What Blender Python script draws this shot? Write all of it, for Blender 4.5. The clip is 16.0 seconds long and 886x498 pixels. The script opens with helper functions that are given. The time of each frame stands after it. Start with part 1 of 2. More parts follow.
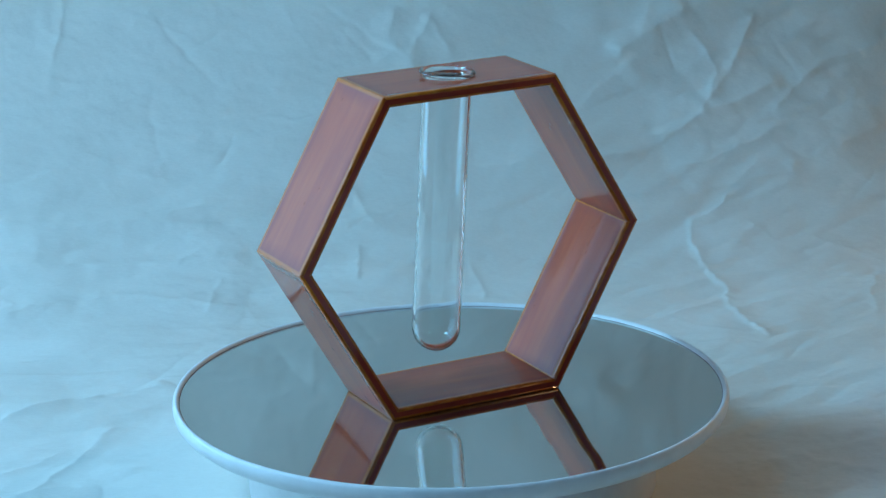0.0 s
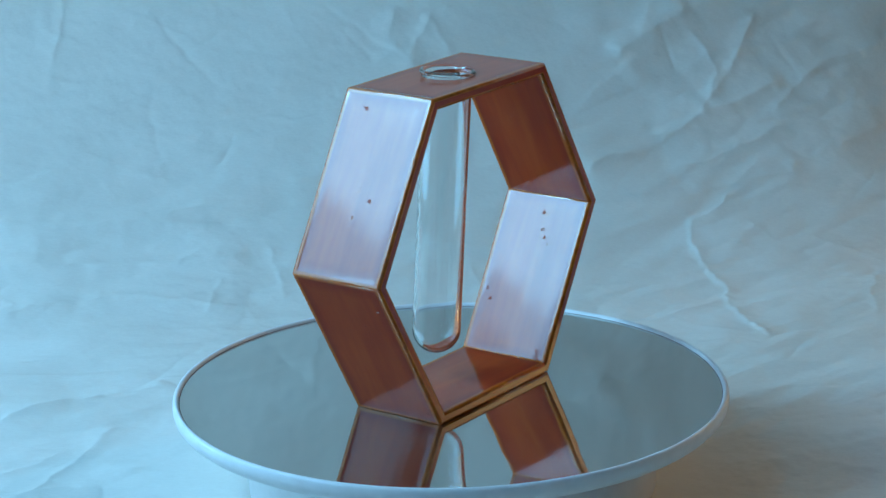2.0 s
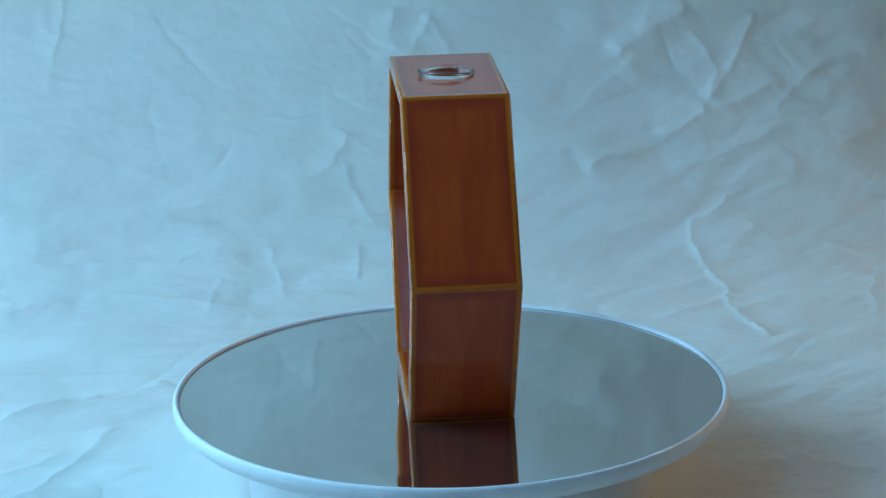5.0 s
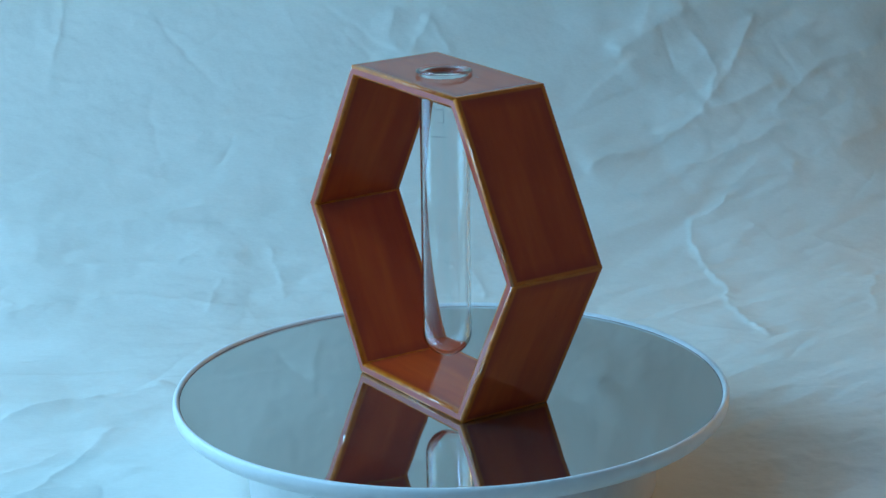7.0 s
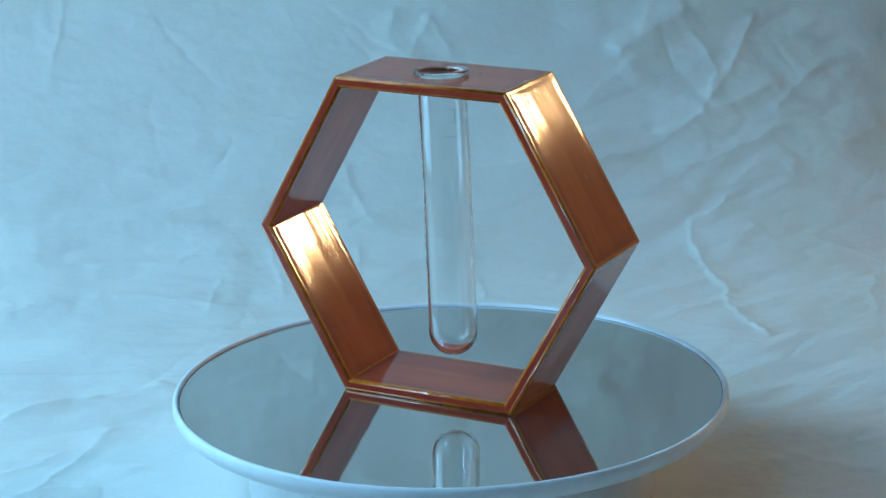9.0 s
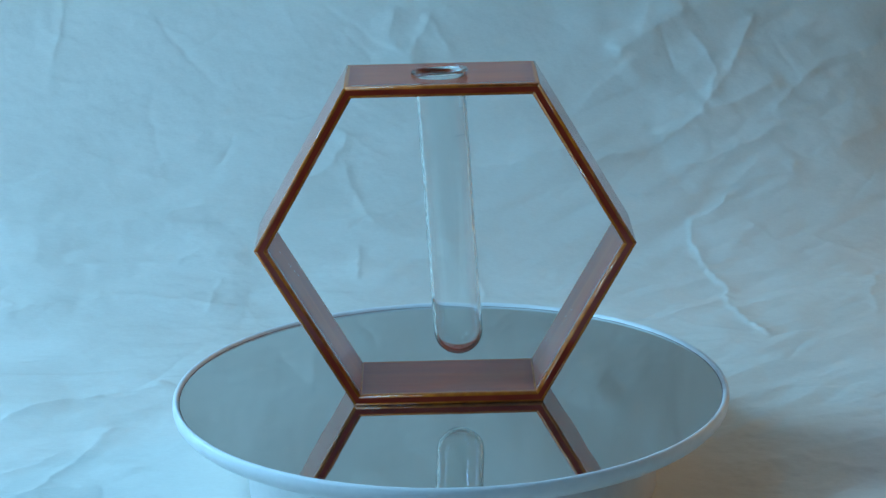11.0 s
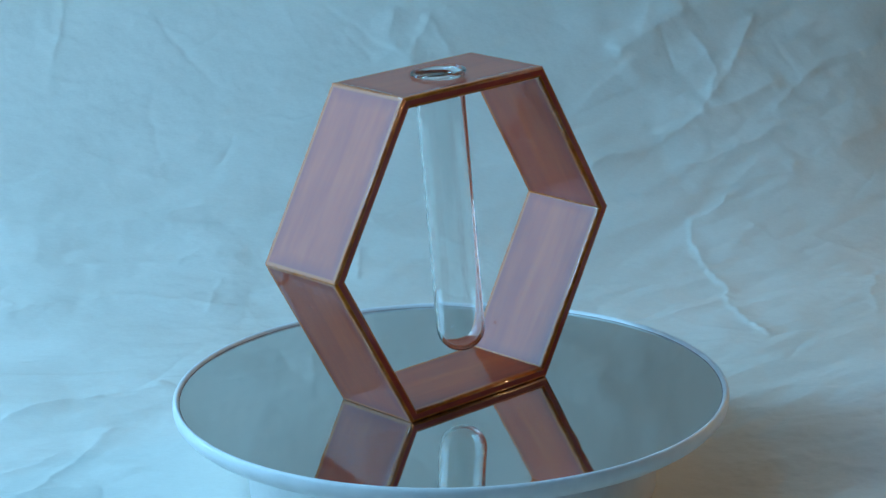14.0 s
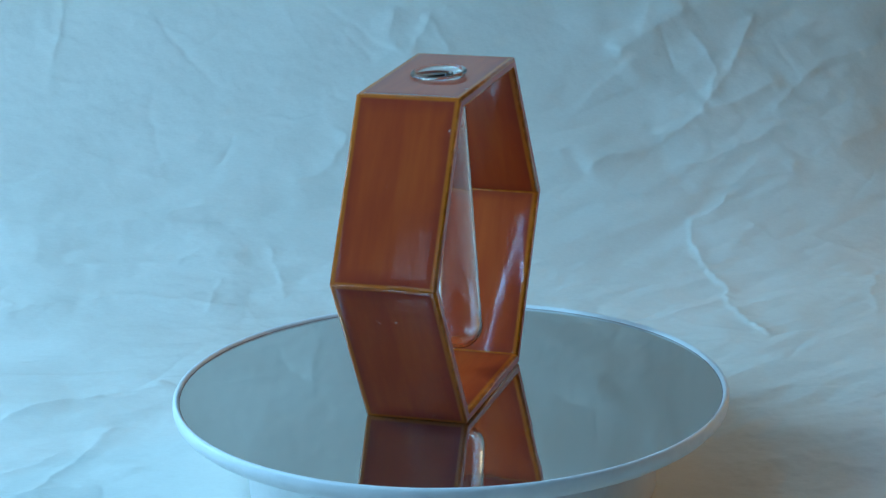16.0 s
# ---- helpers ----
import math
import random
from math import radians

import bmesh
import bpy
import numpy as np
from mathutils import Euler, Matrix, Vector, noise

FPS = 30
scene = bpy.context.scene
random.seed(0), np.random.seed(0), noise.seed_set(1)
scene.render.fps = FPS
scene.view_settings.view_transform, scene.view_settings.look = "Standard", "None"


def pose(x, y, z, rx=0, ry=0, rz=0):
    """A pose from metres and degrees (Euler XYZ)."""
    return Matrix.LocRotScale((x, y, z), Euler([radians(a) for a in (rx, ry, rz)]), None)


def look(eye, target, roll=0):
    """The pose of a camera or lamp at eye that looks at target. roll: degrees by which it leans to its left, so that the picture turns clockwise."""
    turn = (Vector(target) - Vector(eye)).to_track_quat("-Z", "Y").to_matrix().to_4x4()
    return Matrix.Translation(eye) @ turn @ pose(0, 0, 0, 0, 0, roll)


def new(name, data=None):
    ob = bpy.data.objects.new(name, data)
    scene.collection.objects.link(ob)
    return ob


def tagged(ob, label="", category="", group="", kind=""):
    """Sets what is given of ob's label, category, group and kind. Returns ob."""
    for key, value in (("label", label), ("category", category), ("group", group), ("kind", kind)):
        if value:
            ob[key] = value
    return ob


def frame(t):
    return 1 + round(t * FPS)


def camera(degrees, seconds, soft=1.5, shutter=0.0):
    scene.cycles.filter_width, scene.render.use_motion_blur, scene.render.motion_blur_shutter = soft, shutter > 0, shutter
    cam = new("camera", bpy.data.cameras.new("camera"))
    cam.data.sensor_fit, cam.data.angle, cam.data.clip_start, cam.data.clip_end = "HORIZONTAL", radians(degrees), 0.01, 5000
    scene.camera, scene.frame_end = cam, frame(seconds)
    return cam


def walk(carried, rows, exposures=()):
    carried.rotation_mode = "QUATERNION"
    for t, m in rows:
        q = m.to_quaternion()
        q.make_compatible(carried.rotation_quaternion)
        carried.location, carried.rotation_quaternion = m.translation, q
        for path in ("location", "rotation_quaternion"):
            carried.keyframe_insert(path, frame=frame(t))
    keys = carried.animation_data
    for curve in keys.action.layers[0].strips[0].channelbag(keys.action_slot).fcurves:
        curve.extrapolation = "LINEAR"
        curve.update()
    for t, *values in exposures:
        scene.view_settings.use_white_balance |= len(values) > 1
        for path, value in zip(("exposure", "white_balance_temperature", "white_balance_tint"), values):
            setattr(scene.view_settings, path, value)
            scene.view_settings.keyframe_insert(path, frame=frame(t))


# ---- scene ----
# ---- camera ----
EYE = Vector((0.0, -1.0778, 0.3836))
cam = camera(19.87, 16.0, soft=1.5)
AIM = EYE + Vector((-0.0015, 1.0, -0.29503))
walk(cam, [(0, look(EYE, AIM, -1.276)), (16, look(EYE, AIM, -1.276))],
     exposures=[(0, 0.11), (1.5, 0.11), (2.5, 0.17), (4.0, 0.23), (6.5, 0.25), (8.0, 0.25), (9.0, 0.25), (11.5, 0.12), (14.0, 0.12), (15.0, 0.15), (16.0, 0.22)])

# ---- world and light ----
world = bpy.data.worlds.new("world")
scene.world = world
world.use_nodes = True
wn = world.node_tree
sky = wn.nodes.new("ShaderNodeTexSky")
sky.sky_type, sky.sun_disc = "NISHITA", False
sky.sun_elevation, sky.sun_rotation = radians(30), radians(200)
wn.links.new(sky.outputs["Color"], wn.nodes["Background"].inputs["Color"])
wn.nodes["Background"].inputs["Strength"].default_value = 0.1

WEST = -0.55           # inner face of the wall with the windows
# each opening: along y from, to; sill, lintel; watts for each square metre; tint of the sky in it
# unseen; panes split and added to match reflections and the paper's brightness
OPENINGS = ((0.424, 0.455, 0.12, 0.62, 45.0, (0.25, 0.62, 1.0)),
            (0.210, 0.420, -0.03, 0.62, 5.4, (0.25, 0.62, 1.0)),
            (0.000, 0.210, -0.03, 0.62, 13.2, (0.24, 0.62, 1.0)),
            (-0.190, 0.000, -0.03, 0.33, 10.0, (0.24, 0.62, 1.0)),
            (-0.190, 0.000, 0.33, 0.38, 15.0, (0.24, 0.62, 1.0)),
            (-0.190, 0.000, 0.38, 0.43, 23.0, (0.24, 0.62, 1.0)),
            (-0.190, 0.000, 0.43, 0.54, 42.0, (0.24, 0.63, 1.0)),
            (-0.190, 0.000, 0.54, 0.82, 108.0, (0.24, 0.63, 1.0)),
            # high pane added where no reflection reaches, to brighten the paper
            (-0.620, -0.260, 1.02, 1.55, 27.0, (0.24, 0.62, 1.0)),
            (-0.750, -0.715, 0.30, 0.84, 28.0, (0.28, 0.64, 1.0)),
            (-0.600, -0.435, 0.40, 0.615, 38.0, (0.24, 0.48, 1.0)))


def window_light(y0, y1, z0, z1, watts, tint):
    lamp = bpy.data.lights.new("window_light", "AREA")
    lamp.shape, lamp.size, lamp.size_y = "RECTANGLE", y1 - y0, z1 - z0
    lamp.color, lamp.energy = tint, watts * (y1 - y0) * (z1 - z0)
    ob = new("window_light", lamp)
    eye = Vector((WEST - 0.03, (y0 + y1) / 2, (z0 + z1) / 2))
    ob.matrix_basis = Matrix.Translation(eye) @ Matrix(((0, 0, -1), (1, 0, 0), (0, 1, 0))).to_4x4()


for opening in OPENINGS:
    window_light(*opening)


# ---- materials ----
class Nodes:
    """A short way to write a node material."""

    def __init__(self, name):
        self.mat = bpy.data.materials.new(name)
        self.mat.use_nodes = True
        self.tree = self.mat.node_tree
        self.bsdf = self.tree.nodes["Principled BSDF"]

    def add(self, kind, ins=None, operation="", data_type=""):
        n = self.tree.nodes.new("ShaderNode" + kind)
        if operation:
            n.operation = operation
        if data_type:
            n.data_type = data_type
        for k, v in (ins or {}).items():
            self.put(n.inputs[k], v)
        return n

    def put(self, socket, v):
        if isinstance(v, bpy.types.NodeSocket):
            self.tree.links.new(v, socket)
        else:
            socket.default_value = v

    def set(self, **ins):
        for k, v in ins.items():
            self.put(self.bsdf.inputs[k.replace("_", " ")], v)
        return self

    def coords(self, scale=(1, 1, 1)):
        tc = self.add("TexCoord")
        return self.add("Mapping", {"Vector": tc.outputs["Object"], "Scale": scale}).outputs[0]

    def noise(self, scale, vec, detail=4, rough=0.55):
        return self.add("TexNoise", {"Vector": vec, "Scale": scale, "Detail": detail, "Roughness": rough}).outputs["Fac"]

    def ramp(self, fac, stops):
        n = self.add("ValToRGB", {"Fac": fac})
        while len(n.color_ramp.elements) < len(stops):
            n.color_ramp.elements.new(0.5)
        for e, (pos, col) in zip(n.color_ramp.elements, stops):
            e.position = pos
            e.color = (*col, 1) if len(col) == 3 else col
        return n.outputs["Color"]

    def math(self, op, a, b=0.0):
        return self.add("Math", {0: a, 1: b}, operation=op).outputs[0]

    def remap(self, v, a, b, c=0.0, d=1.0):
        return self.add("MapRange", {"Value": v, "From Min": a, "From Max": b, "To Min": c, "To Max": d}).outputs[0]

    def mix(self, fac, a, b):
        n = self.add("Mix", data_type="RGBA")
        self.put(n.inputs[0], fac), self.put(n.inputs[6], a), self.put(n.inputs[7], b)
        return n.outputs[2]

    def bump(self, height, strength, dist, normal=None):
        n = self.add("Bump", {"Height": height, "Strength": strength, "Distance": dist})
        if normal is not None:
            self.put(n.inputs["Normal"], normal)
        return n.outputs[0]


def lacquered_wood():
    n = Nodes("lacquered_wood")
    grain = n.noise(1, n.coords((22, 260, 260)), 5)
    broad = n.noise(1, n.coords((14, 60, 60)), 3)
    col = n.ramp(n.math("ADD", n.math("MULTIPLY", grain, 0.32), n.math("MULTIPLY", broad, 0.68)),
                 [(0.28, (0.35, 0.032, 0.008)), (0.52, (0.47, 0.056, 0.010)), (0.78, (0.58, 0.090, 0.013))])
    sep = n.add("SeparateXYZ", {"Vector": n.coords()})
    ax, ay = n.math("ABSOLUTE", sep.outputs[0]), n.math("ABSOLUTE", sep.outputs[1])
    wob = n.math("MULTIPLY", n.math("SUBTRACT", n.noise(60, n.coords(), 3), 0.5), 0.006)
    rim = n.math("MAXIMUM", n.remap(n.math("ADD", ay, wob), 0.0160, 0.0217), n.remap(n.math("ADD", ax, wob), 0.0335, 0.0412))
    col = n.mix(n.math("MULTIPLY", rim, 0.75), col, (0.25, 0.018, 0.010, 1))
    worn = n.math("MAXIMUM", n.remap(ay, 0.0203, 0.0212), n.remap(ax, 0.0398, 0.0406))
    col = n.mix(worn, col, (0.54, 0.112, 0.008, 1))
    runs = n.noise(1, n.coords((9, 130, 130)), 2)
    shift = n.add("VectorMath", {0: n.coords(), 1: n.add("ObjectInfo").outputs["Random"]}, operation="ADD").outputs[0]
    nib = n.add("TexVoronoi", {"Vector": shift, "Scale": 190.0})
    spots = n.remap(nib.outputs["Distance"], 0.09, 0.18, 1, 0)
    few = n.math("MULTIPLY", spots, n.remap(n.noise(48, shift, 2), 0.61, 0.67))
    pooled = n.math("MAXIMUM", n.remap(n.math("ADD", ay, n.math("MULTIPLY", wob, 0.3)), 0.0178, 0.0212), n.remap(n.math("ADD", ax, n.math("MULTIPLY", wob, 0.3)), 0.0362, 0.0400))
    b = n.bump(n.noise(15, shift, 1), 1.0, 0.0006)
    b = n.bump(runs, 0.20, 0.0004, b)
    b = n.bump(n.math("POWER", pooled, 2.0), 0.2, 0.0005, b)
    b = n.bump(few, 0.5, 0.0008, b)
    n.set(Base_Color=col, Roughness=0.45, Specular_IOR_Level=0.05, Coat_Weight=1.0, Coat_Roughness=0.085, Coat_IOR=1.55, Coat_Normal=b,
          Normal=n.bump(grain, 0.15, 0.0004))
    return n.mat


def worn_edge():
    n = Nodes("worn_edge")
    v = n.noise(180, n.coords(), 4)
    col = n.ramp(v, [(0.30, (0.42, 0.075, 0.005)), (0.55, (0.58, 0.13, 0.008)), (0.78, (0.70, 0.20, 0.02))])
    n.set(Base_Color=col, Roughness=0.4, Specular_IOR_Level=0.05, Coat_Weight=1.0, Coat_Roughness=0.07)
    return n.mat


def dark_rim():
    n = Nodes("dark_end_grain")
    g = n.noise(1, n.coords((60, 300, 700)), 4)
    col = n.ramp(g, [(0.3, (0.31, 0.022, 0.010)), (0.7, (0.43, 0.040, 0.014))])
    z = n.add("SeparateXYZ", {"Vector": n.coords()}).outputs[2]
    off = n.math("ABSOLUTE", n.math("ADD", z, 0.00255))
    col = n.mix(n.remap(off, 0.0009, 0.0017), col, (0.60, 0.125, 0.008, 1))
    n.set(Base_Color=col, Roughness=0.45, Specular_IOR_Level=0.05, Coat_Weight=1.0, Coat_Roughness=0.1)
    return n.mat


def clear_glass():
    n = Nodes("clear_glass")
    n.set(Base_Color=(0.985, 0.995, 0.99, 1), Roughness=0.0, IOR=1.47, Transmission_Weight=1.0)
    return n.mat


def mirror_acrylic():
    n = Nodes("mirror_acrylic")
    wave = n.noise(22, n.coords(), 1)
    dust = n.remap(n.noise(700, n.coords(), 3), 0.62, 0.8)
    n.set(Base_Color=n.mix(n.math("MULTIPLY", dust, 0.25), (0.66, 0.67, 0.65, 1), (0.55, 0.55, 0.53, 1)), Metallic=0.98,
          Roughness=n.remap(n.noise(40, n.coords(), 4), 0.3, 0.7, 0.025, 0.05), Normal=n.bump(wave, 0.04, 0.004))
    return n.mat


def white_plastic():
    n = Nodes("white_plastic")
    v = n.noise(90, n.coords(), 5)
    n.set(Base_Color=n.ramp(v, [(0.3, (0.74, 0.74, 0.73)), (0.7, (0.82, 0.82, 0.81))]), Roughness=0.36,
          Normal=n.bump(n.noise(900, n.coords(), 2), 0.08, 0.0003))
    return n.mat


def crumpled_paper():
    n = Nodes("white_wrapping_paper")
    fibre = n.noise(1, n.coords((300, 900, 900)), 6, 0.65)
    blot = n.noise(9, n.coords(), 5)
    col = n.ramp(n.math("ADD", n.math("MULTIPLY", fibre, 0.4), n.math("MULTIPLY", blot, 0.6)),
                 [(0.3, (0.66, 0.62, 0.55)), (0.7, (0.78, 0.745, 0.68))])
    n.set(Base_Color=col, Roughness=0.72, Specular_IOR_Level=0.25,
          Normal=n.bump(fibre, 0.06, 0.0005, n.bump(n.noise(55, n.coords(), 5), 0.2, 0.004)))
    return n.mat


def plain_paint(name, a, b, rough=0.8):
    n = Nodes(name)
    n.set(Base_Color=n.ramp(n.noise(6, n.coords(), 5), [(0.3, a), (0.7, b)]), Roughness=rough,
          Normal=n.bump(n.noise(160, n.coords(), 3), 0.15, 0.001))
    return n.mat


def glow(name, colour, strength):
    n = Nodes(name)
    n.set(Base_Color=(0.8, 0.7, 0.5, 1), Emission_Color=(*colour, 1), Emission_Strength=strength)
    return n.mat


WOOD, EDGE, ENDGRAIN, GLASS = lacquered_wood(), worn_edge(), dark_rim(), clear_glass()
MIRROR, PLASTIC, PAPER = mirror_acrylic(), white_plastic(), crumpled_paper()
WALL_PAINT = plain_paint("grey_wall_paint", (0.24, 0.22, 0.20), (0.30, 0.28, 0.26))
CEILING_PAINT = plain_paint("ceiling_paint", (0.30, 0.30, 0.29), (0.35, 0.35, 0.34))
BOARDS = plain_paint("brown_floor", (0.10, 0.06, 0.035), (0.16, 0.10, 0.06), 0.5)
OAK = plain_paint("oak_table", (0.22, 0.14, 0.08), (0.30, 0.20, 0.12), 0.5)
FRAME_PAINT = plain_paint("window_frame_paint", (0.62, 0.62, 0.60), (0.70, 0.70, 0.68), 0.5)
LAMP_GLOW = glow("lamp_glow", (1.0, 0.62, 0.28), 88.0)
# glow of the added shades, tuned to gold reflections on the boards
GOLD_REFLECTION_GLOW = glow("gold_reflection_glow", (1.0, 0.70, 0.28), 1.8)
DIM_REFLECTION_GLOW = glow("dim_gold_reflection_glow", (1.0, 0.74, 0.32), 1.5)
SEAM = plain_paint("brown_seam", (0.24, 0.16, 0.14), (0.34, 0.23, 0.20), 0.5)
BRASS = plain_paint("brass", (0.5, 0.35, 0.12), (0.6, 0.42, 0.16), 0.3)


# ---- mesh helpers ----
def part(name, bm, material, parent=None, label="", smooth=False, m=None):
    mesh = bpy.data.meshes.new(name)
    bmesh.ops.recalc_face_normals(bm, faces=bm.faces[:])
    bm.to_mesh(mesh)
    bm.free()
    for mat in material if isinstance(material, (list, tuple)) else [material]:
        mesh.materials.append(mat)
    if smooth:
        mesh.polygons.foreach_set("use_smooth", [True] * len(mesh.polygons))
    ob = new(name, mesh)
    ob.parent = parent
    if m is not None:
        ob.matrix_basis = m
    if label:
        tagged(ob, label)
    return ob


def box(bm, x0, x1, y0, y1, z0, z1):
    made = bmesh.ops.create_cube(bm, size=1.0)["verts"]
    for v in made:
        v.co = Vector((x0 if v.co.x < 0 else x1, y0 if v.co.y < 0 else y1, z0 if v.co.z < 0 else z1))
    return made


def block(name, x0, x1, y0, y1, z0, z1, material, parent=None, bevel=0.0, label=""):
    bm = bmesh.new()
    box(bm, x0, x1, y0, y1, z0, z1)
    if bevel:
        bmesh.ops.bevel(bm, geom=bm.edges[:], offset=bevel, segments=2, affect="EDGES", profile=0.5)
    return part(name, bm, material, parent, label)


def lathe(profile, steps=96, closed=False):
    """A turned shape from (radius, height) pairs; a radius of zero closes an end."""
    bm = bmesh.new()
    rings = []
    for r, z in profile:
        if r < 1e-7:
            rings.append([bm.verts.new((0, 0, z))])
        else:
            rings.append([bm.verts.new((r * math.cos(2 * math.pi * k / steps), r * math.sin(2 * math.pi * k / steps), z)) for k in range(steps)])
    pairs = list(zip(rings, rings[1:])) + ([(rings[-1], rings[0])] if closed else [])
    for a, b in pairs:
        for k in range(steps):
            j = (k + 1) % steps
            if len(a) == 1:
                bm.faces.new((a[0], b[k], b[j]))
            elif len(b) == 1:
                bm.faces.new((a[k], b[0], a[j]))
            else:
                bm.faces.new((a[k], b[k], b[j], a[j]))
    return bm


# ---- the room round the table ----
EAST, NORTH, SOUTH, FLOOR, CEIL, TABLE = 1.50, 1.30, -2.60, -0.795, 1.75, -0.0455


def build_room():
    t = 0.10
    tagged(block("floor", WEST - t, EAST + t, SOUTH - t, NORTH + t, FLOOR - t, FLOOR, BOARDS), "brown wooden floor of a dim room", "floor", kind="structure")
    tagged(block("ceiling", WEST - t, EAST + t, SOUTH - t, NORTH + t, CEIL, CEIL + t, CEILING_PAINT), "plain off-white painted ceiling", "ceiling", kind="structure")
    for name, ext in (("wall_east", (EAST, EAST + t, SOUTH - t, NORTH + t)), ("wall_north", (WEST, EAST, NORTH, NORTH + t)),
                      ("wall_south", (WEST, EAST, SOUTH - t, SOUTH))):
        tagged(block(name, *ext, FLOOR, CEIL, WALL_PAINT), "plain grey painted room wall", "wall", kind="structure")
    bm = bmesh.new()
    ys = sorted({SOUTH - t, NORTH + t, *(y for o in OPENINGS for y in o[:2])})
    zs = sorted({FLOOR, CEIL, *(z for o in OPENINGS for z in o[2:4])})
    for a, b in zip(ys, ys[1:]):
        for lo, hi in zip(zs, zs[1:]):
            if not any(o[0] < (a + b) / 2 < o[1] and o[2] < (lo + hi) / 2 < o[3] for o in OPENINGS):
                box(bm, WEST - t, WEST, a, b, lo, hi)
    tagged(part("wall_west", bm, WALL_PAINT), "grey painted wall with window openings", "wall", kind="structure")
    for k, (a, b, lo, hi, _, _) in enumerate(OPENINGS):
        win = tagged(new("window_%d" % (k + 1)), "unseen white-framed window pane fitted to bluish daylight from the left", "window", kind="structure")
        f = 0.003
        sides = ((a, a + f, lo, hi, 0, a), (b - f, b, lo, hi, 1, b), (a + f, b - f, lo, lo + f, 2, lo), (a + f, b - f, hi - f, hi, 3, hi))
        for c, d, e, g, side, at in sides:
            # panes that meet share their edge without a bar
            if any(abs(o[side ^ 1] - at) < 1e-6 and o[0] < b and o[1] > a - 1e-6 and o[2] < hi + 1e-6 and o[3] > lo - 1e-6 for o in OPENINGS):
                continue
            block("window_frame", WEST - 0.025, WEST - 0.005, c, d, e, g, FRAME_PAINT, win, 0.001)
    table = tagged(new("table"), "plain brown wooden table under the paper sheet", "table")
    block("tabletop", -0.54, 0.86, -0.55, 0.62, TABLE - 0.038, TABLE - 0.008, OAK, table, 0.004)
    for x in (-0.50, 0.80):
        for y in (-0.49, 0.56):
            block("leg", x - 0.03, x + 0.03, y - 0.03, y + 0.03, FLOOR, TABLE - 0.038, OAK, table, 0.004)


build_room()


def build_lamp():
    lamp = tagged(new("table_lamp"), "small table lamp with a glowing warm globe", "lamp")
    x, y, z = 1.06, 0.672, 0.495
    part("globe", lathe([(0, -0.046)] + [(0.046 * math.cos(a), 0.046 * math.sin(a)) for a in np.linspace(-1.35, 1.35, 14)] + [(0, 0.046)], 32),
         LAMP_GLOW, lamp, "warm glowing glass globe", True, pose(x, y, z))
    part("stem", lathe([(0, 0), (0.07, 0), (0.07, 0.015), (0.012, 0.03), (0.012, z - FLOOR - 0.054), (0.025, z - FLOOR - 0.043), (0, z - FLOOR - 0.043)], 32),
         BRASS, lamp, "slim brass stem", True, pose(x, y, FLOOR))


build_lamp()


def build_reflection_lamp():
    # unseen, made up: its shades sit where gold reflections on the boards point
    lamp = tagged(new("reflection_lamp"), "added brass lamp, three warm glowing shades tuned to gold reflections", "lamp")
    x, y = 1.12, 0.12
    for sy, z, r, mat in ((0.385, 0.37, 0.090, GOLD_REFLECTION_GLOW), (0.150, 0.49, 0.045, DIM_REFLECTION_GLOW), (-0.09, 0.79, 0.09, DIM_REFLECTION_GLOW)):
        part("shade", lathe([(r, 0), (r * 0.85, 0.12), (r * 0.83, 0.12), (r * 0.98, 0)], 48, True), mat, lamp, "warm glowing shade added for a gold reflection", True, pose(x, sy, z))
        block("arm", x - 0.006, x + 0.006, min(y, sy), max(y, sy), z + 0.05, z + 0.062, BRASS, lamp, 0.002)
    h = 0.84 - FLOOR
    part("stem", lathe([(0, 0), (0.13, 0), (0.13, 0.015), (0.014, 0.03), (0.012, h), (0, h)], 32), BRASS, lamp, "slim brass stem", True, pose(x, y, FLOOR))


build_reflection_lamp()


# ---- the paper sweep ----
BEND_Y, BEND_R, BEND_SKEW = 0.22, 0.25, 0.23


def sheet_point(u, s, h):
    """A place on the sheet: u across, s along it from the table's front, lifted by h. The bend runs askew."""
    v = np.clip(u, -0.32, 0.32)
    bend = BEND_Y + BEND_SKEW * v + 0.45 * np.maximum(v, 0) ** 2
    flat = s < bend
    ang = np.clip((s - bend) / BEND_R, 0, math.pi / 2)
    up = np.maximum(s - bend - BEND_R * math.pi / 2, 0)
    y = np.where(flat, s, bend + BEND_R * np.sin(ang))
    z = np.where(flat, 0.0, BEND_R * (1 - np.cos(ang)) + up) + TABLE
    return u, y - h * np.sin(ang), z + h * np.cos(ang)


def lattice(x, y, seed):
    table = np.random.RandomState(seed).rand(256, 256)
    xi, yi = np.floor(x).astype(int), np.floor(y).astype(int)
    return x - xi, y - yi, lambda i, j: table[(xi + i) % 256, (yi + j) % 256]


def value_noise(x, y, seed):
    fx, fy, g = lattice(x, y, seed)
    fx, fy = fx * fx * (3 - 2 * fx), fy * fy * (3 - 2 * fy)
    return (g(0, 0) * (1 - fx) + g(1, 0) * fx) * (1 - fy) + (g(0, 1) * (1 - fx) + g(1, 1) * fx) * fy - 0.5


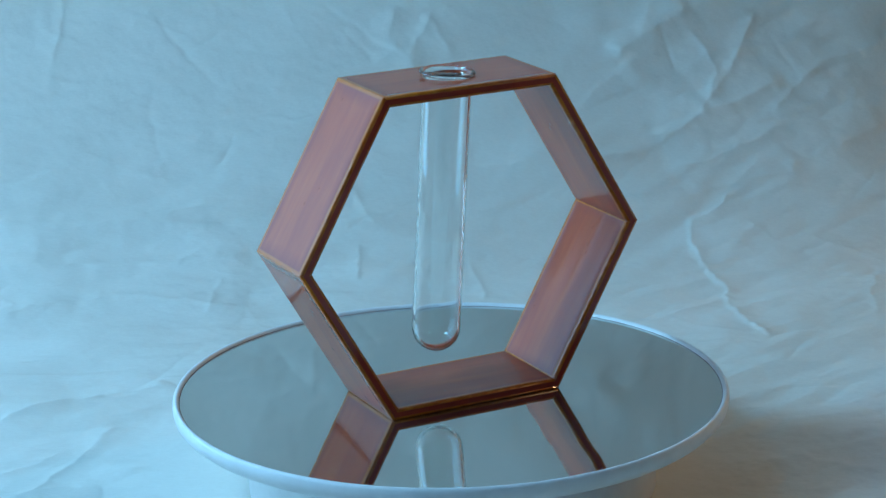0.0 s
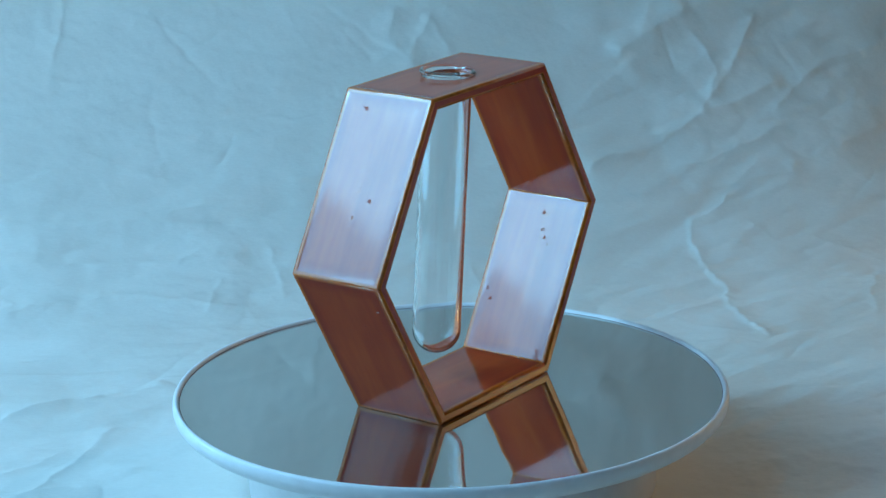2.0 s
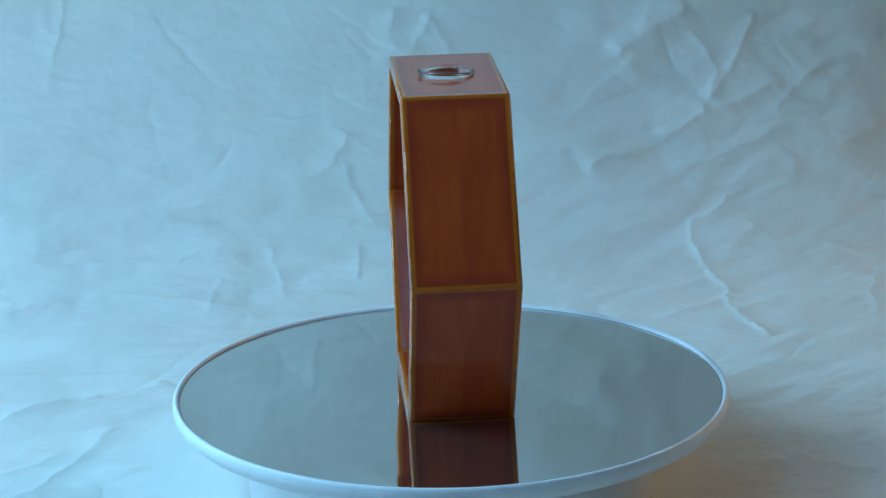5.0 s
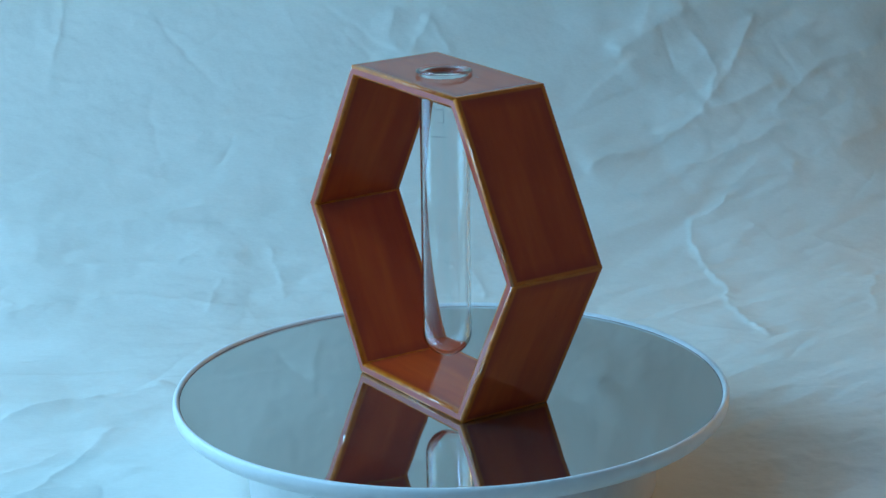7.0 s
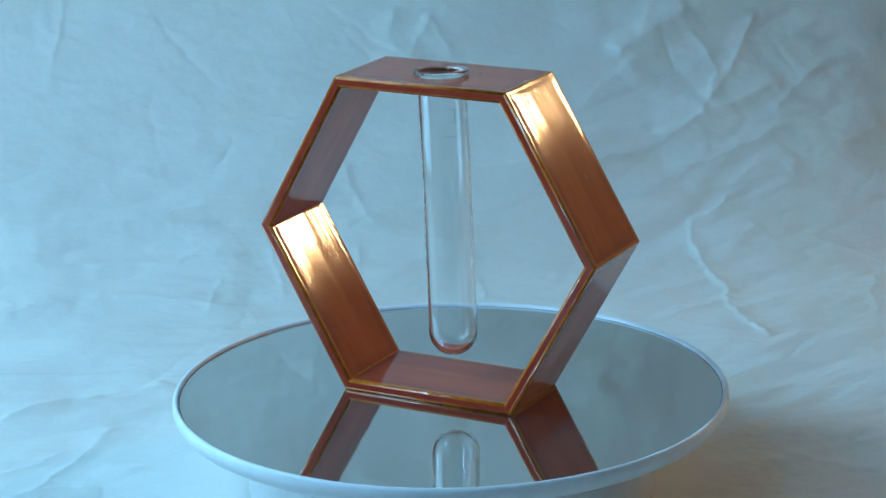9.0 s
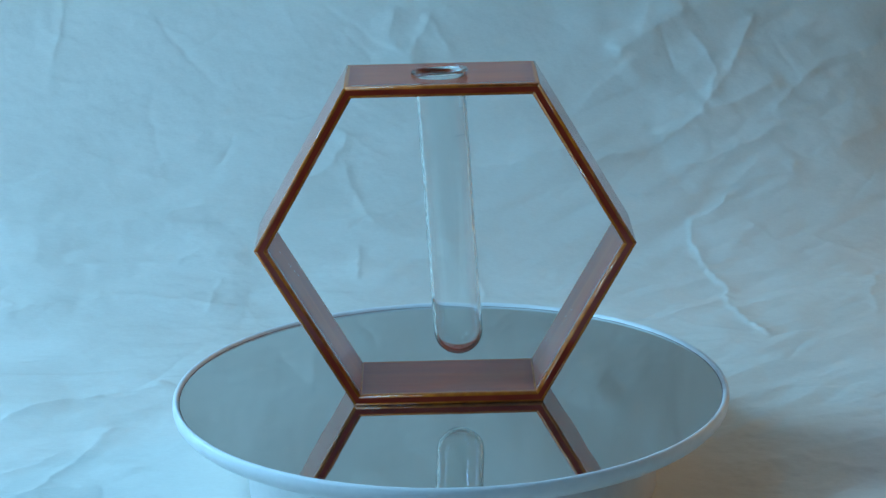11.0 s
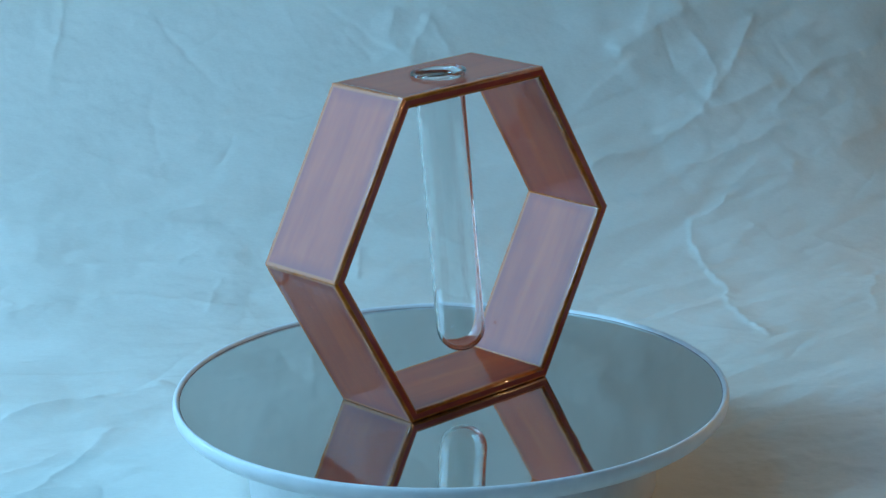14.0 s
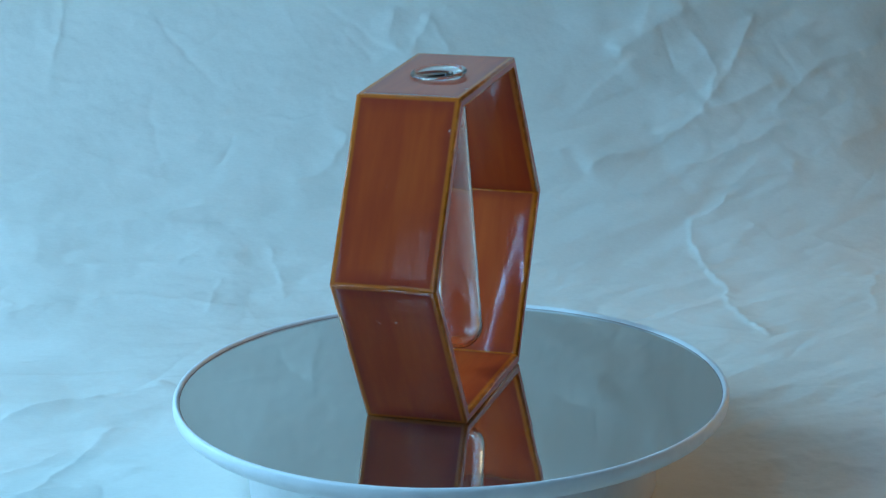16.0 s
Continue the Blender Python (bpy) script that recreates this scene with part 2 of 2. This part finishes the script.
def facets(x, y, seed, warp=0.7):
    """Flat triangles of uneven size that meet in straight creases, as in crumpled paper."""
    wx, wy = value_noise(x * 0.6 + 40, y * 0.6, seed + 50), value_noise(x * 0.6, y * 0.6 + 70, seed + 51)
    fx, fy, g = lattice(x + warp * wx, y + warp * wy, seed)
    low = g(0, 0) + fx * (g(1, 0) - g(0, 0)) + fy * (g(0, 1) - g(0, 0))
    high = g(1, 1) + (1 - fx) * (g(0, 1) - g(1, 1)) + (1 - fy) * (g(1, 0) - g(1, 1))
    return np.where(fx + fy < 1, low, high) - 0.5


def fold(u, s, a, b, left, right, height, wobble, seed):
    """A crease from a to b that dies out past its ends: sharp on top, with a flank of its own width to each side."""
    (ax, ay), (bx, by) = a, b
    ln = math.hypot(bx - ax, by - ay)
    dx, dy = (bx - ax) / ln, (by - ay) / ln
    along = (u - ax) * dx + (s - ay) * dy
    off = -(u - ax) * dy + (s - ay) * dx
    off = off + wobble * value_noise(along / 0.02 + 50, 0 * u + seed, seed) + 0.5 * wobble * value_noise(along / 0.006 + 9, 0 * u + seed, seed + 1)
    fade = 0.004 + 0.1 * ln
    ends = np.clip(along / fade + 0.5, 0, 1) * np.clip((ln - along) / fade + 0.5, 0, 1)
    beads = 1.0 + 0.45 * value_noise(along / 0.009 + 31, 0 * u + seed, seed + 2)
    return height * ends * beads * np.exp(-np.abs(off) / np.where(off > 0, left, right))


FOLDS_EAST = (
    (0.173, 0.390, 0.145, 0.363, 0.0060, 0.0016, 0.0015), (0.145, 0.363, 0.144, 0.343, 0.0060, 0.0016, 0.0015), (0.144, 0.343, 0.146, 0.316, 0.0060, 0.0016, 0.0015),
    (0.146, 0.316, 0.157, 0.283, 0.0060, 0.0016, 0.0015), (0.157, 0.283, 0.155, 0.250, 0.0060, 0.0016, 0.0015), (0.155, 0.250, 0.161, 0.217, 0.0060, 0.0016, 0.0015),
    (0.161, 0.217, 0.171, 0.193, 0.0060, 0.0016, 0.0015), (0.085, 0.396, 0.128, 0.421, 0.0110, 0.0050, 0.0026), (0.128, 0.421, 0.165, 0.454, 0.0110, 0.0050, 0.0026),
    (0.165, 0.454, 0.211, 0.489, 0.0110, 0.0050, 0.0026), (0.208, 0.455, 0.173, 0.426, 0.0050, 0.0030, 0.0016), (0.173, 0.426, 0.141, 0.406, 0.0050, 0.0030, 0.0016),
    (0.107, 0.483, 0.129, 0.504, 0.0100, 0.0060, 0.0024), (0.129, 0.504, 0.153, 0.525, 0.0100, 0.0060, 0.0024),
)
FOLDS_MIDDLE = (
    (0.167, 0.467, 0.182, 0.499, 0.0090, 0.0040, 0.0024), (0.182, 0.499, 0.197, 0.532, 0.0090, 0.0040, 0.0024), (0.157, 0.509, 0.168, 0.489, 0.0030, 0.0040, 0.0014),
    (0.168, 0.489, 0.171, 0.482, 0.0030, 0.0040, 0.0014), (0.171, 0.482, 0.158, 0.452, 0.0030, 0.0040, 0.0014), (0.205, 0.466, 0.234, 0.508, 0.0100, 0.0060, 0.0022),
    (0.234, 0.508, 0.282, 0.542, 0.0100, 0.0060, 0.0022), (0.211, 0.422, 0.242, 0.448, 0.0090, 0.0050, 0.0018), (0.242, 0.448, 0.277, 0.476, 0.0090, 0.0050, 0.0018),
    (0.153, 0.387, 0.182, 0.404, 0.0060, 0.0030, 0.0012), (0.182, 0.404, 0.215, 0.420, 0.0060, 0.0030, 0.0012), (0.065, 0.359, 0.098, 0.374, 0.0060, 0.0030, 0.0010),
    (0.098, 0.374, 0.139, 0.387, 0.0060, 0.0030, 0.0010), (-0.088, 0.360, -0.070, 0.374, 0.0040, 0.0030, 0.0012),
)
FOLDS_WEST = (
    (-0.070, 0.374, -0.058, 0.399, 0.0040, 0.0030, 0.0012), (-0.062, 0.379, -0.042, 0.333, 0.0030, 0.0040, 0.0010), (-0.028, 0.486, -0.032, 0.463, 0.0060, 0.0080, 0.0018),
    (-0.032, 0.463, -0.015, 0.448, 0.0060, 0.0080, 0.0018), (-0.021, 0.458, -0.006, 0.486, 0.0040, 0.0050, 0.0013), (-0.006, 0.486, 0.006, 0.464, 0.0040, 0.0050, 0.0013),
    (-0.100, 0.308, -0.095, 0.288, 0.0030, 0.0020, 0.0010), (-0.095, 0.288, -0.091, 0.258, 0.0030, 0.0020, 0.0010), (-0.127, 0.275, -0.130, 0.240, 0.0030, 0.0020, 0.0008),
    (-0.222, 0.097, -0.186, 0.120, 0.0090, 0.0040, 0.0024), (-0.186, 0.120, -0.143, 0.142, 0.0090, 0.0040, 0.0024), (-0.191, -0.001, -0.178, 0.038, 0.0060, 0.0030, 0.0014),
    (-0.178, 0.038, -0.164, 0.083, 0.0060, 0.0030, 0.0014), (-0.210, 0.022, -0.185, 0.050, 0.0060, 0.0040, 0.0012),
)
FOLDS_REST = (
    (-0.252, 0.308, -0.196, 0.318, 0.0070, 0.0060, 0.0022), (-0.196, 0.318, -0.133, 0.324, 0.0070, 0.0060, 0.0022), (-0.249, 0.279, -0.181, 0.283, 0.0080, 0.0060, 0.0024),
    (-0.181, 0.283, -0.115, 0.299, 0.0080, 0.0060, 0.0024), (-0.244, 0.234, -0.185, 0.254, 0.0080, 0.0060, 0.0022), (-0.185, 0.254, -0.116, 0.248, 0.0080, 0.0060, 0.0022),
    (0.014, 0.302, 0.022, 0.267, 0.0020, 0.0030, 0.0009), (-0.052, 0.313, -0.048, 0.281, 0.0020, 0.0030, 0.0009), (0.243, 0.302, 0.232, 0.230, 0.0020, 0.0030, 0.0008),
    (0.150, 0.108, 0.185, 0.133, 0.0060, 0.0040, 0.0010), (0.185, 0.133, 0.223, 0.155, 0.0060, 0.0040, 0.0010), (0.128, 0.010, 0.164, 0.029, 0.0080, 0.0050, 0.0012),
    (0.164, 0.029, 0.200, 0.011, 0.0080, 0.0050, 0.0012),
)
FOLDS = FOLDS_EAST + FOLDS_MIDDLE + FOLDS_WEST + FOLDS_REST


def build_sheet():
    fine_u, fine_s = np.arange(-0.32, 0.3201, 0.0012), np.arange(-0.08, 0.62, 0.0012)
    us = np.concatenate([np.linspace(-0.535, -0.325, 40), fine_u, np.linspace(0.325, 0.80, 60)])
    ss = np.concatenate([np.linspace(-0.45, -0.085, 50), fine_s, np.linspace(0.625, 1.25, 80)])
    u, s = np.meshgrid(us, ss)
    east = np.clip((u + 0.03) / 0.14, 0, 1)
    east = east * east * (3 - 2 * east)
    # along and across the slanting pull towards the east side
    p, q = u * 0.94 + s * 0.34, s * 0.94 - u * 0.34
    h = 0.006 * value_noise(u * 5 + 3, s * 5 + 1, 1) + 0.003 * value_noise(u * 13, s * 15, 2)
    h += east * (0.0034 * facets(-p * 15, q * 34 + 2, 11) + 0.0021 * facets(-p * 34 + 5, q * 70, 12) + 0.0009 * facets(-p * 70, q * 150, 13))
    west = 1 - east
    calm = np.clip((0.46 - s) / 0.12, 0.35, 1)
    h += west * calm * (0.0030 * facets(-u * 9 + 4, s * 40 + 6 * u, 14) + 0.0025 * facets(-u * 26, s * 62 + 4 * u, 15) + 0.0010 * facets(-u * 60, s * 110, 16))
    h += 0.0010 * facets(-u * 36 + s * 8, s * 40 + u * 6, 17) + 0.0005 * facets(-u * 95, s * 120 + u * 30, 18) + 0.00025 * value_noise(u * 230, s * 260, 6)

    def add_fold(ax, ay, bx, by, left, right, amp, wobble, seed):
        m = 5 * max(left, right) + 0.01
        i0, i1 = np.searchsorted(ss, [min(ay, by) - m, max(ay, by) + m])
        j0, j1 = np.searchsorted(us, [min(ax, bx) - m, max(ax, bx) + m])
        if i1 > i0 and j1 > j0:
            h[i0:i1, j0:j1] += fold(u[i0:i1, j0:j1], s[i0:i1, j0:j1], (ax, ay), (bx, by), left, right, amp, wobble, seed)

    for k, (ax, ay, bx, by, left, right, amp) in enumerate(FOLDS):
        add_fold(ax, ay, bx, by, left, right, 0.8 * amp, 0.004, 20 + 3 * k)
    rng = np.random.RandomState(5)
    for k in range(230):
        ax, ay = rng.uniform(-0.33, 0.33), rng.uniform(-0.06, 0.62)
        tilt = rng.normal(0.40 if ax > 0 else 0.05, 0.6)
        ln = rng.uniform(0.012, 0.06)
        w = rng.uniform(0.001, 0.004, 2)
        add_fold(ax, ay, ax + ln * math.cos(tilt), ay + ln * math.sin(tilt), w[0], w[1],
                 rng.choice([-1, 1]) * rng.uniform(0.0002, 0.0007), 0.005, 300 + 3 * k)
    h = np.maximum(h - h.mean(), -0.0065)
    # the sheet lies flat under the turntable
    h *= np.clip((np.hypot(u, s) - 0.095) / 0.05, 0.0, 1)
    x, y, z = sheet_point(u, s, h)
    rows, cols = u.shape
    idx = np.arange(rows * cols).reshape(rows, cols)
    quads = np.stack([idx[:-1, :-1], idx[:-1, 1:], idx[1:, 1:], idx[1:, :-1]], -1).reshape(-1, 4)
    mesh = bpy.data.meshes.new("paper_backdrop")
    mesh.from_pydata(np.stack([x.ravel(), y.ravel(), z.ravel()], 1).tolist(), [], quads.tolist())
    mesh.materials.append(PAPER)
    mesh.polygons.foreach_set("use_smooth", [True] * len(mesh.polygons))
    tagged(new("paper_backdrop", mesh), "large crumpled white wrapping paper sweep with creases", "backdrop", kind="structure")


build_sheet()

# ---- the turntable ----
DISC_AT = (0.0004, -0.0008)


def build_turntable():
    table = tagged(new("turntable"), "round white plastic turntable with a mirror top", "turntable")
    table.matrix_basis = pose(*DISC_AT, TABLE + 0.0005)
    zt = -TABLE - 0.0005
    base = [(0, 0), (0.0905, 0), (0.0925, 0.002), (0.0925, zt - 0.0125), (0.091, zt - 0.011), (0, zt - 0.011)]
    part("base", lathe(base, 128), PLASTIC, table, "white plastic drum base", True)
    lip = [(0, -0.0100), (0.106, -0.0100), (0.1170, -0.0094), (0.1222, -0.0070), (0.1245, -0.0046), (0.1251, -0.0022), (0.1249, 0.0002),
           (0.1244, 0.0012), (0.1238, 0.0016), (0.1230, 0.0014), (0.1223, 0.0005), (0.1221, -0.0020), (0, -0.0020)]
    platter = part("platter", lathe(lip, 192), PLASTIC, table, "white turning plate with a raised lip", True, pose(0, 0, zt))
    glass = [(0, -0.0018), (0.1218, -0.0018), (0.1220, -0.0005), (0.1218, 0.0), (0, 0.0)]
    part("mirror", lathe(glass, 192), MIRROR, platter, "round mirror of slightly wavy acrylic")
    part("mirror_edge", lathe([(0.1218, 0.0001), (0.1222, 0.0001), (0.1222, -0.0008), (0.1218, -0.0008)], 192, True), SEAM, platter, "thin brown seam round the mirror", True)
    return platter


PLATTER = build_turntable()

# ---- the hexagonal holder ----
SIDE, DEPTH, THICK = 0.0836, 0.0466, 0.0051
HIGH = SIDE * math.sqrt(3)
HOLDER_AT = (0.00073, -0.00205)
TUBE_TOP, TUBE_LOW = Vector((0.00076, 0.0006, 0.1459)), Vector((-0.00513, 0.00548, 0.0291))
TUBE_R = 0.0109


def board(hole=None):
    """One mitred board: x along it, y across, z out of the hexagon, the outer face at z = 0."""
    bm = bmesh.new()
    lo, li, w = SIDE / 2, SIDE / 2 - THICK * math.tan(radians(30)), DEPTH / 2
    v = [bm.verts.new((sx * x, sy * w, z)) for z, x in ((0, lo), (-THICK, li)) for sx, sy in ((-1, -1), (1, -1), (1, 1), (-1, 1))]
    for f in ((0, 1, 2, 3), (7, 6, 5, 4), (0, 4, 5, 1), (1, 5, 6, 2), (2, 6, 7, 3), (3, 7, 4, 0)):
        bm.faces.new([v[i] for i in f])
    bmesh.ops.recalc_face_normals(bm, faces=bm.faces[:])
    for f in bm.faces:
        if abs(f.normal.y) > 0.9:
            f.material_index = 2
    # the long edges are rounded, those at the mitres hardly
    for axis, size in ((0, 0.0013), (1, 0.0006)):
        rims = [e for e in bm.edges if abs((e.verts[0].co - e.verts[1].co)[axis]) > 0.03]
        rims = [e for e in rims if len(e.link_faces) == 2 and e.calc_face_angle(0) > 0.7]
        bmesh.ops.bevel(bm, geom=rims, offset=size, segments=3, affect="EDGES", profile=0.5, material=1)
    if hole is not None:
        hx, hy, hr = hole
        rings = []
        for level in (0.0, -THICK):
            big = max((f for f in bm.faces if abs(f.normal.z) > 0.95 and abs(f.calc_center_median().z - level) < 1e-4), key=lambda f: f.calc_area())
            edges = list(big.edges)
            bmesh.ops.delete(bm, geom=[big], context="FACES_ONLY")
            ring = [bm.verts.new((hx + hr * math.cos(2 * math.pi * k / 64), hy + hr * math.sin(2 * math.pi * k / 64), level)) for k in range(64)]
            edges += [bm.edges.new((ring[k], ring[(k + 1) % 64])) for k in range(64)]
            bmesh.ops.triangle_fill(bm, use_beauty=True, use_dissolve=False, edges=edges, normal=(0, 0, 1))
            rings.append(ring)
        for k in range(64):
            j = (k + 1) % 64
            bm.faces.new((rings[0][j], rings[1][j], rings[1][k], rings[0][k]))
    for f in bm.faces:
        f.smooth = f.material_index == 1
    return bm


def build_holder():
    holder = tagged(new("hexagonal_holder"), "red-brown lacquered wooden hexagon frame standing on the mirror", "vase holder")
    for k, name in enumerate(("bottom_board", "lower_board", "upper_board", "top_board", "upper_board", "lower_board")):
        a = -90 - 60 * k
        out = Vector((math.cos(radians(a)), 0, math.sin(radians(a))))
        along = Vector((-out.z, 0, out.x))
        # columns: along the board, across it, out of it
        across = out.cross(along)
        m = Matrix((along, across, out)).transposed().to_4x4()
        m.translation = Vector((0, 0, HIGH / 2)) + out * HIGH / 2
        hole = None
        if name == "top_board":
            local = m.inverted() @ Vector((TUBE_TOP.x, TUBE_TOP.y, HIGH))
            hole = (local.x, local.y, TUBE_R + 0.0006)
        part(name, board(hole), (WOOD, EDGE, ENDGRAIN), holder, m=m)
    return holder


HOLDER = build_holder()


def etched():
    n = Nodes("faint_print")
    n.set(Base_Color=(0.55, 0.6, 0.62, 1), Roughness=0.6, Alpha=0.22)
    return n.mat


def build_tube():
    tube = tagged(new("test_tube"), "clear empty glass test tube hanging by its flared lip", "test tube")
    length = (TUBE_TOP - TUBE_LOW).length
    r, w = TUBE_R, 0.0011
    q = r - w
    top = length - 0.0034
    outer = [(0, -r)] + [(r * math.cos(a), r * math.sin(a)) for a in np.linspace(-1.45, 0, 14)] + [(r, top - 0.003), (r, top)]
    inner = [(q, top), (q, top - 0.003)] + [(q * math.cos(a), 0.0006 + q * math.sin(a)) for a in np.linspace(0, -1.45, 14)] + [(0, 0.0006 - q)]
    body = part("glass_body", lathe(outer + inner, 96), GLASS, tube, "", True)
    lip = [(q, top + 0.00004), (r, top + 0.00004), (r + 0.0001, length - 0.0008), (r + 0.0012, length - 0.0003), (r + 0.0015, length + 0.0002),
           (r + 0.0011, length + 0.0008), (r + 0.0004, length + 0.0010), (q + 0.0005, length + 0.0007), (q, length - 0.0004)]
    part("flared_lip", lathe(lip, 96, True), GLASS, tube, "flared clear glass lip", True)
    # a worn print: plain bars that follow the glass
    ink = etched()
    for a0, a1, z0, z1 in ((114, 150, 0.0895, 0.0900), (128, 144, 0.1015, 0.1020), (144, 147, 0.0960, 0.1020), (134, 144, 0.0958, 0.0963)):
        bm = bmesh.new()
        ring = [[bm.verts.new(((r + 0.00006) * math.cos(radians(a)), (r + 0.00006) * math.sin(radians(a)), z)) for z in (z0, z1)] for a in np.linspace(a0, a1, 10)]
        for p, o in zip(ring, ring[1:]):
            bm.faces.new((p[0], o[0], o[1], p[1]))
        part("print_bar", bm, ink, body, "faint worn print")
    return tube


TUBE = build_tube()


# ---- what moves ----
TURN = [(0.0, 27.39), (0.5, 34.11), (1.0, 40.77), (1.5, 47.34), (2.0, 53.81), (2.5, 60.30), (3.0, 66.91), (3.5, 73.65), (4.0, 80.52),
        (5.25, 97.9), (6.5, 115.75), (7.0, 122.86), (7.5, 129.98), (8.0, 137.10), (8.5, 144.25), (9.0, 151.44), (10.25, 169.5), (11.5, 187.67),
        (12.0, 194.86), (12.5, 202.02), (13.0, 209.15), (13.5, 216.28), (14.0, 223.43), (14.5, 230.61), (15.0, 237.86), (15.5, 245.17), (16.0, 252.54)]


def motions():
    lean = (TUBE_TOP - TUBE_LOW).normalized()
    tilt = Vector((0, 0, 1)).rotation_difference(lean).to_matrix().to_4x4()
    hang = Matrix.Translation(TUBE_LOW) @ tilt
    stand = pose(*HOLDER_AT, 0.0)
    walk(HOLDER, [(t, pose(0, 0, 0, 0, 0, a) @ stand) for t, a in TURN])
    walk(TUBE, [(t, pose(0, 0, 0, 0, 0, a) @ stand @ hang) for t, a in TURN])
    walk(PLATTER, [(t, pose(0, 0, -TABLE - 0.0005, 0, 0, a)) for t, a in TURN])


motions()
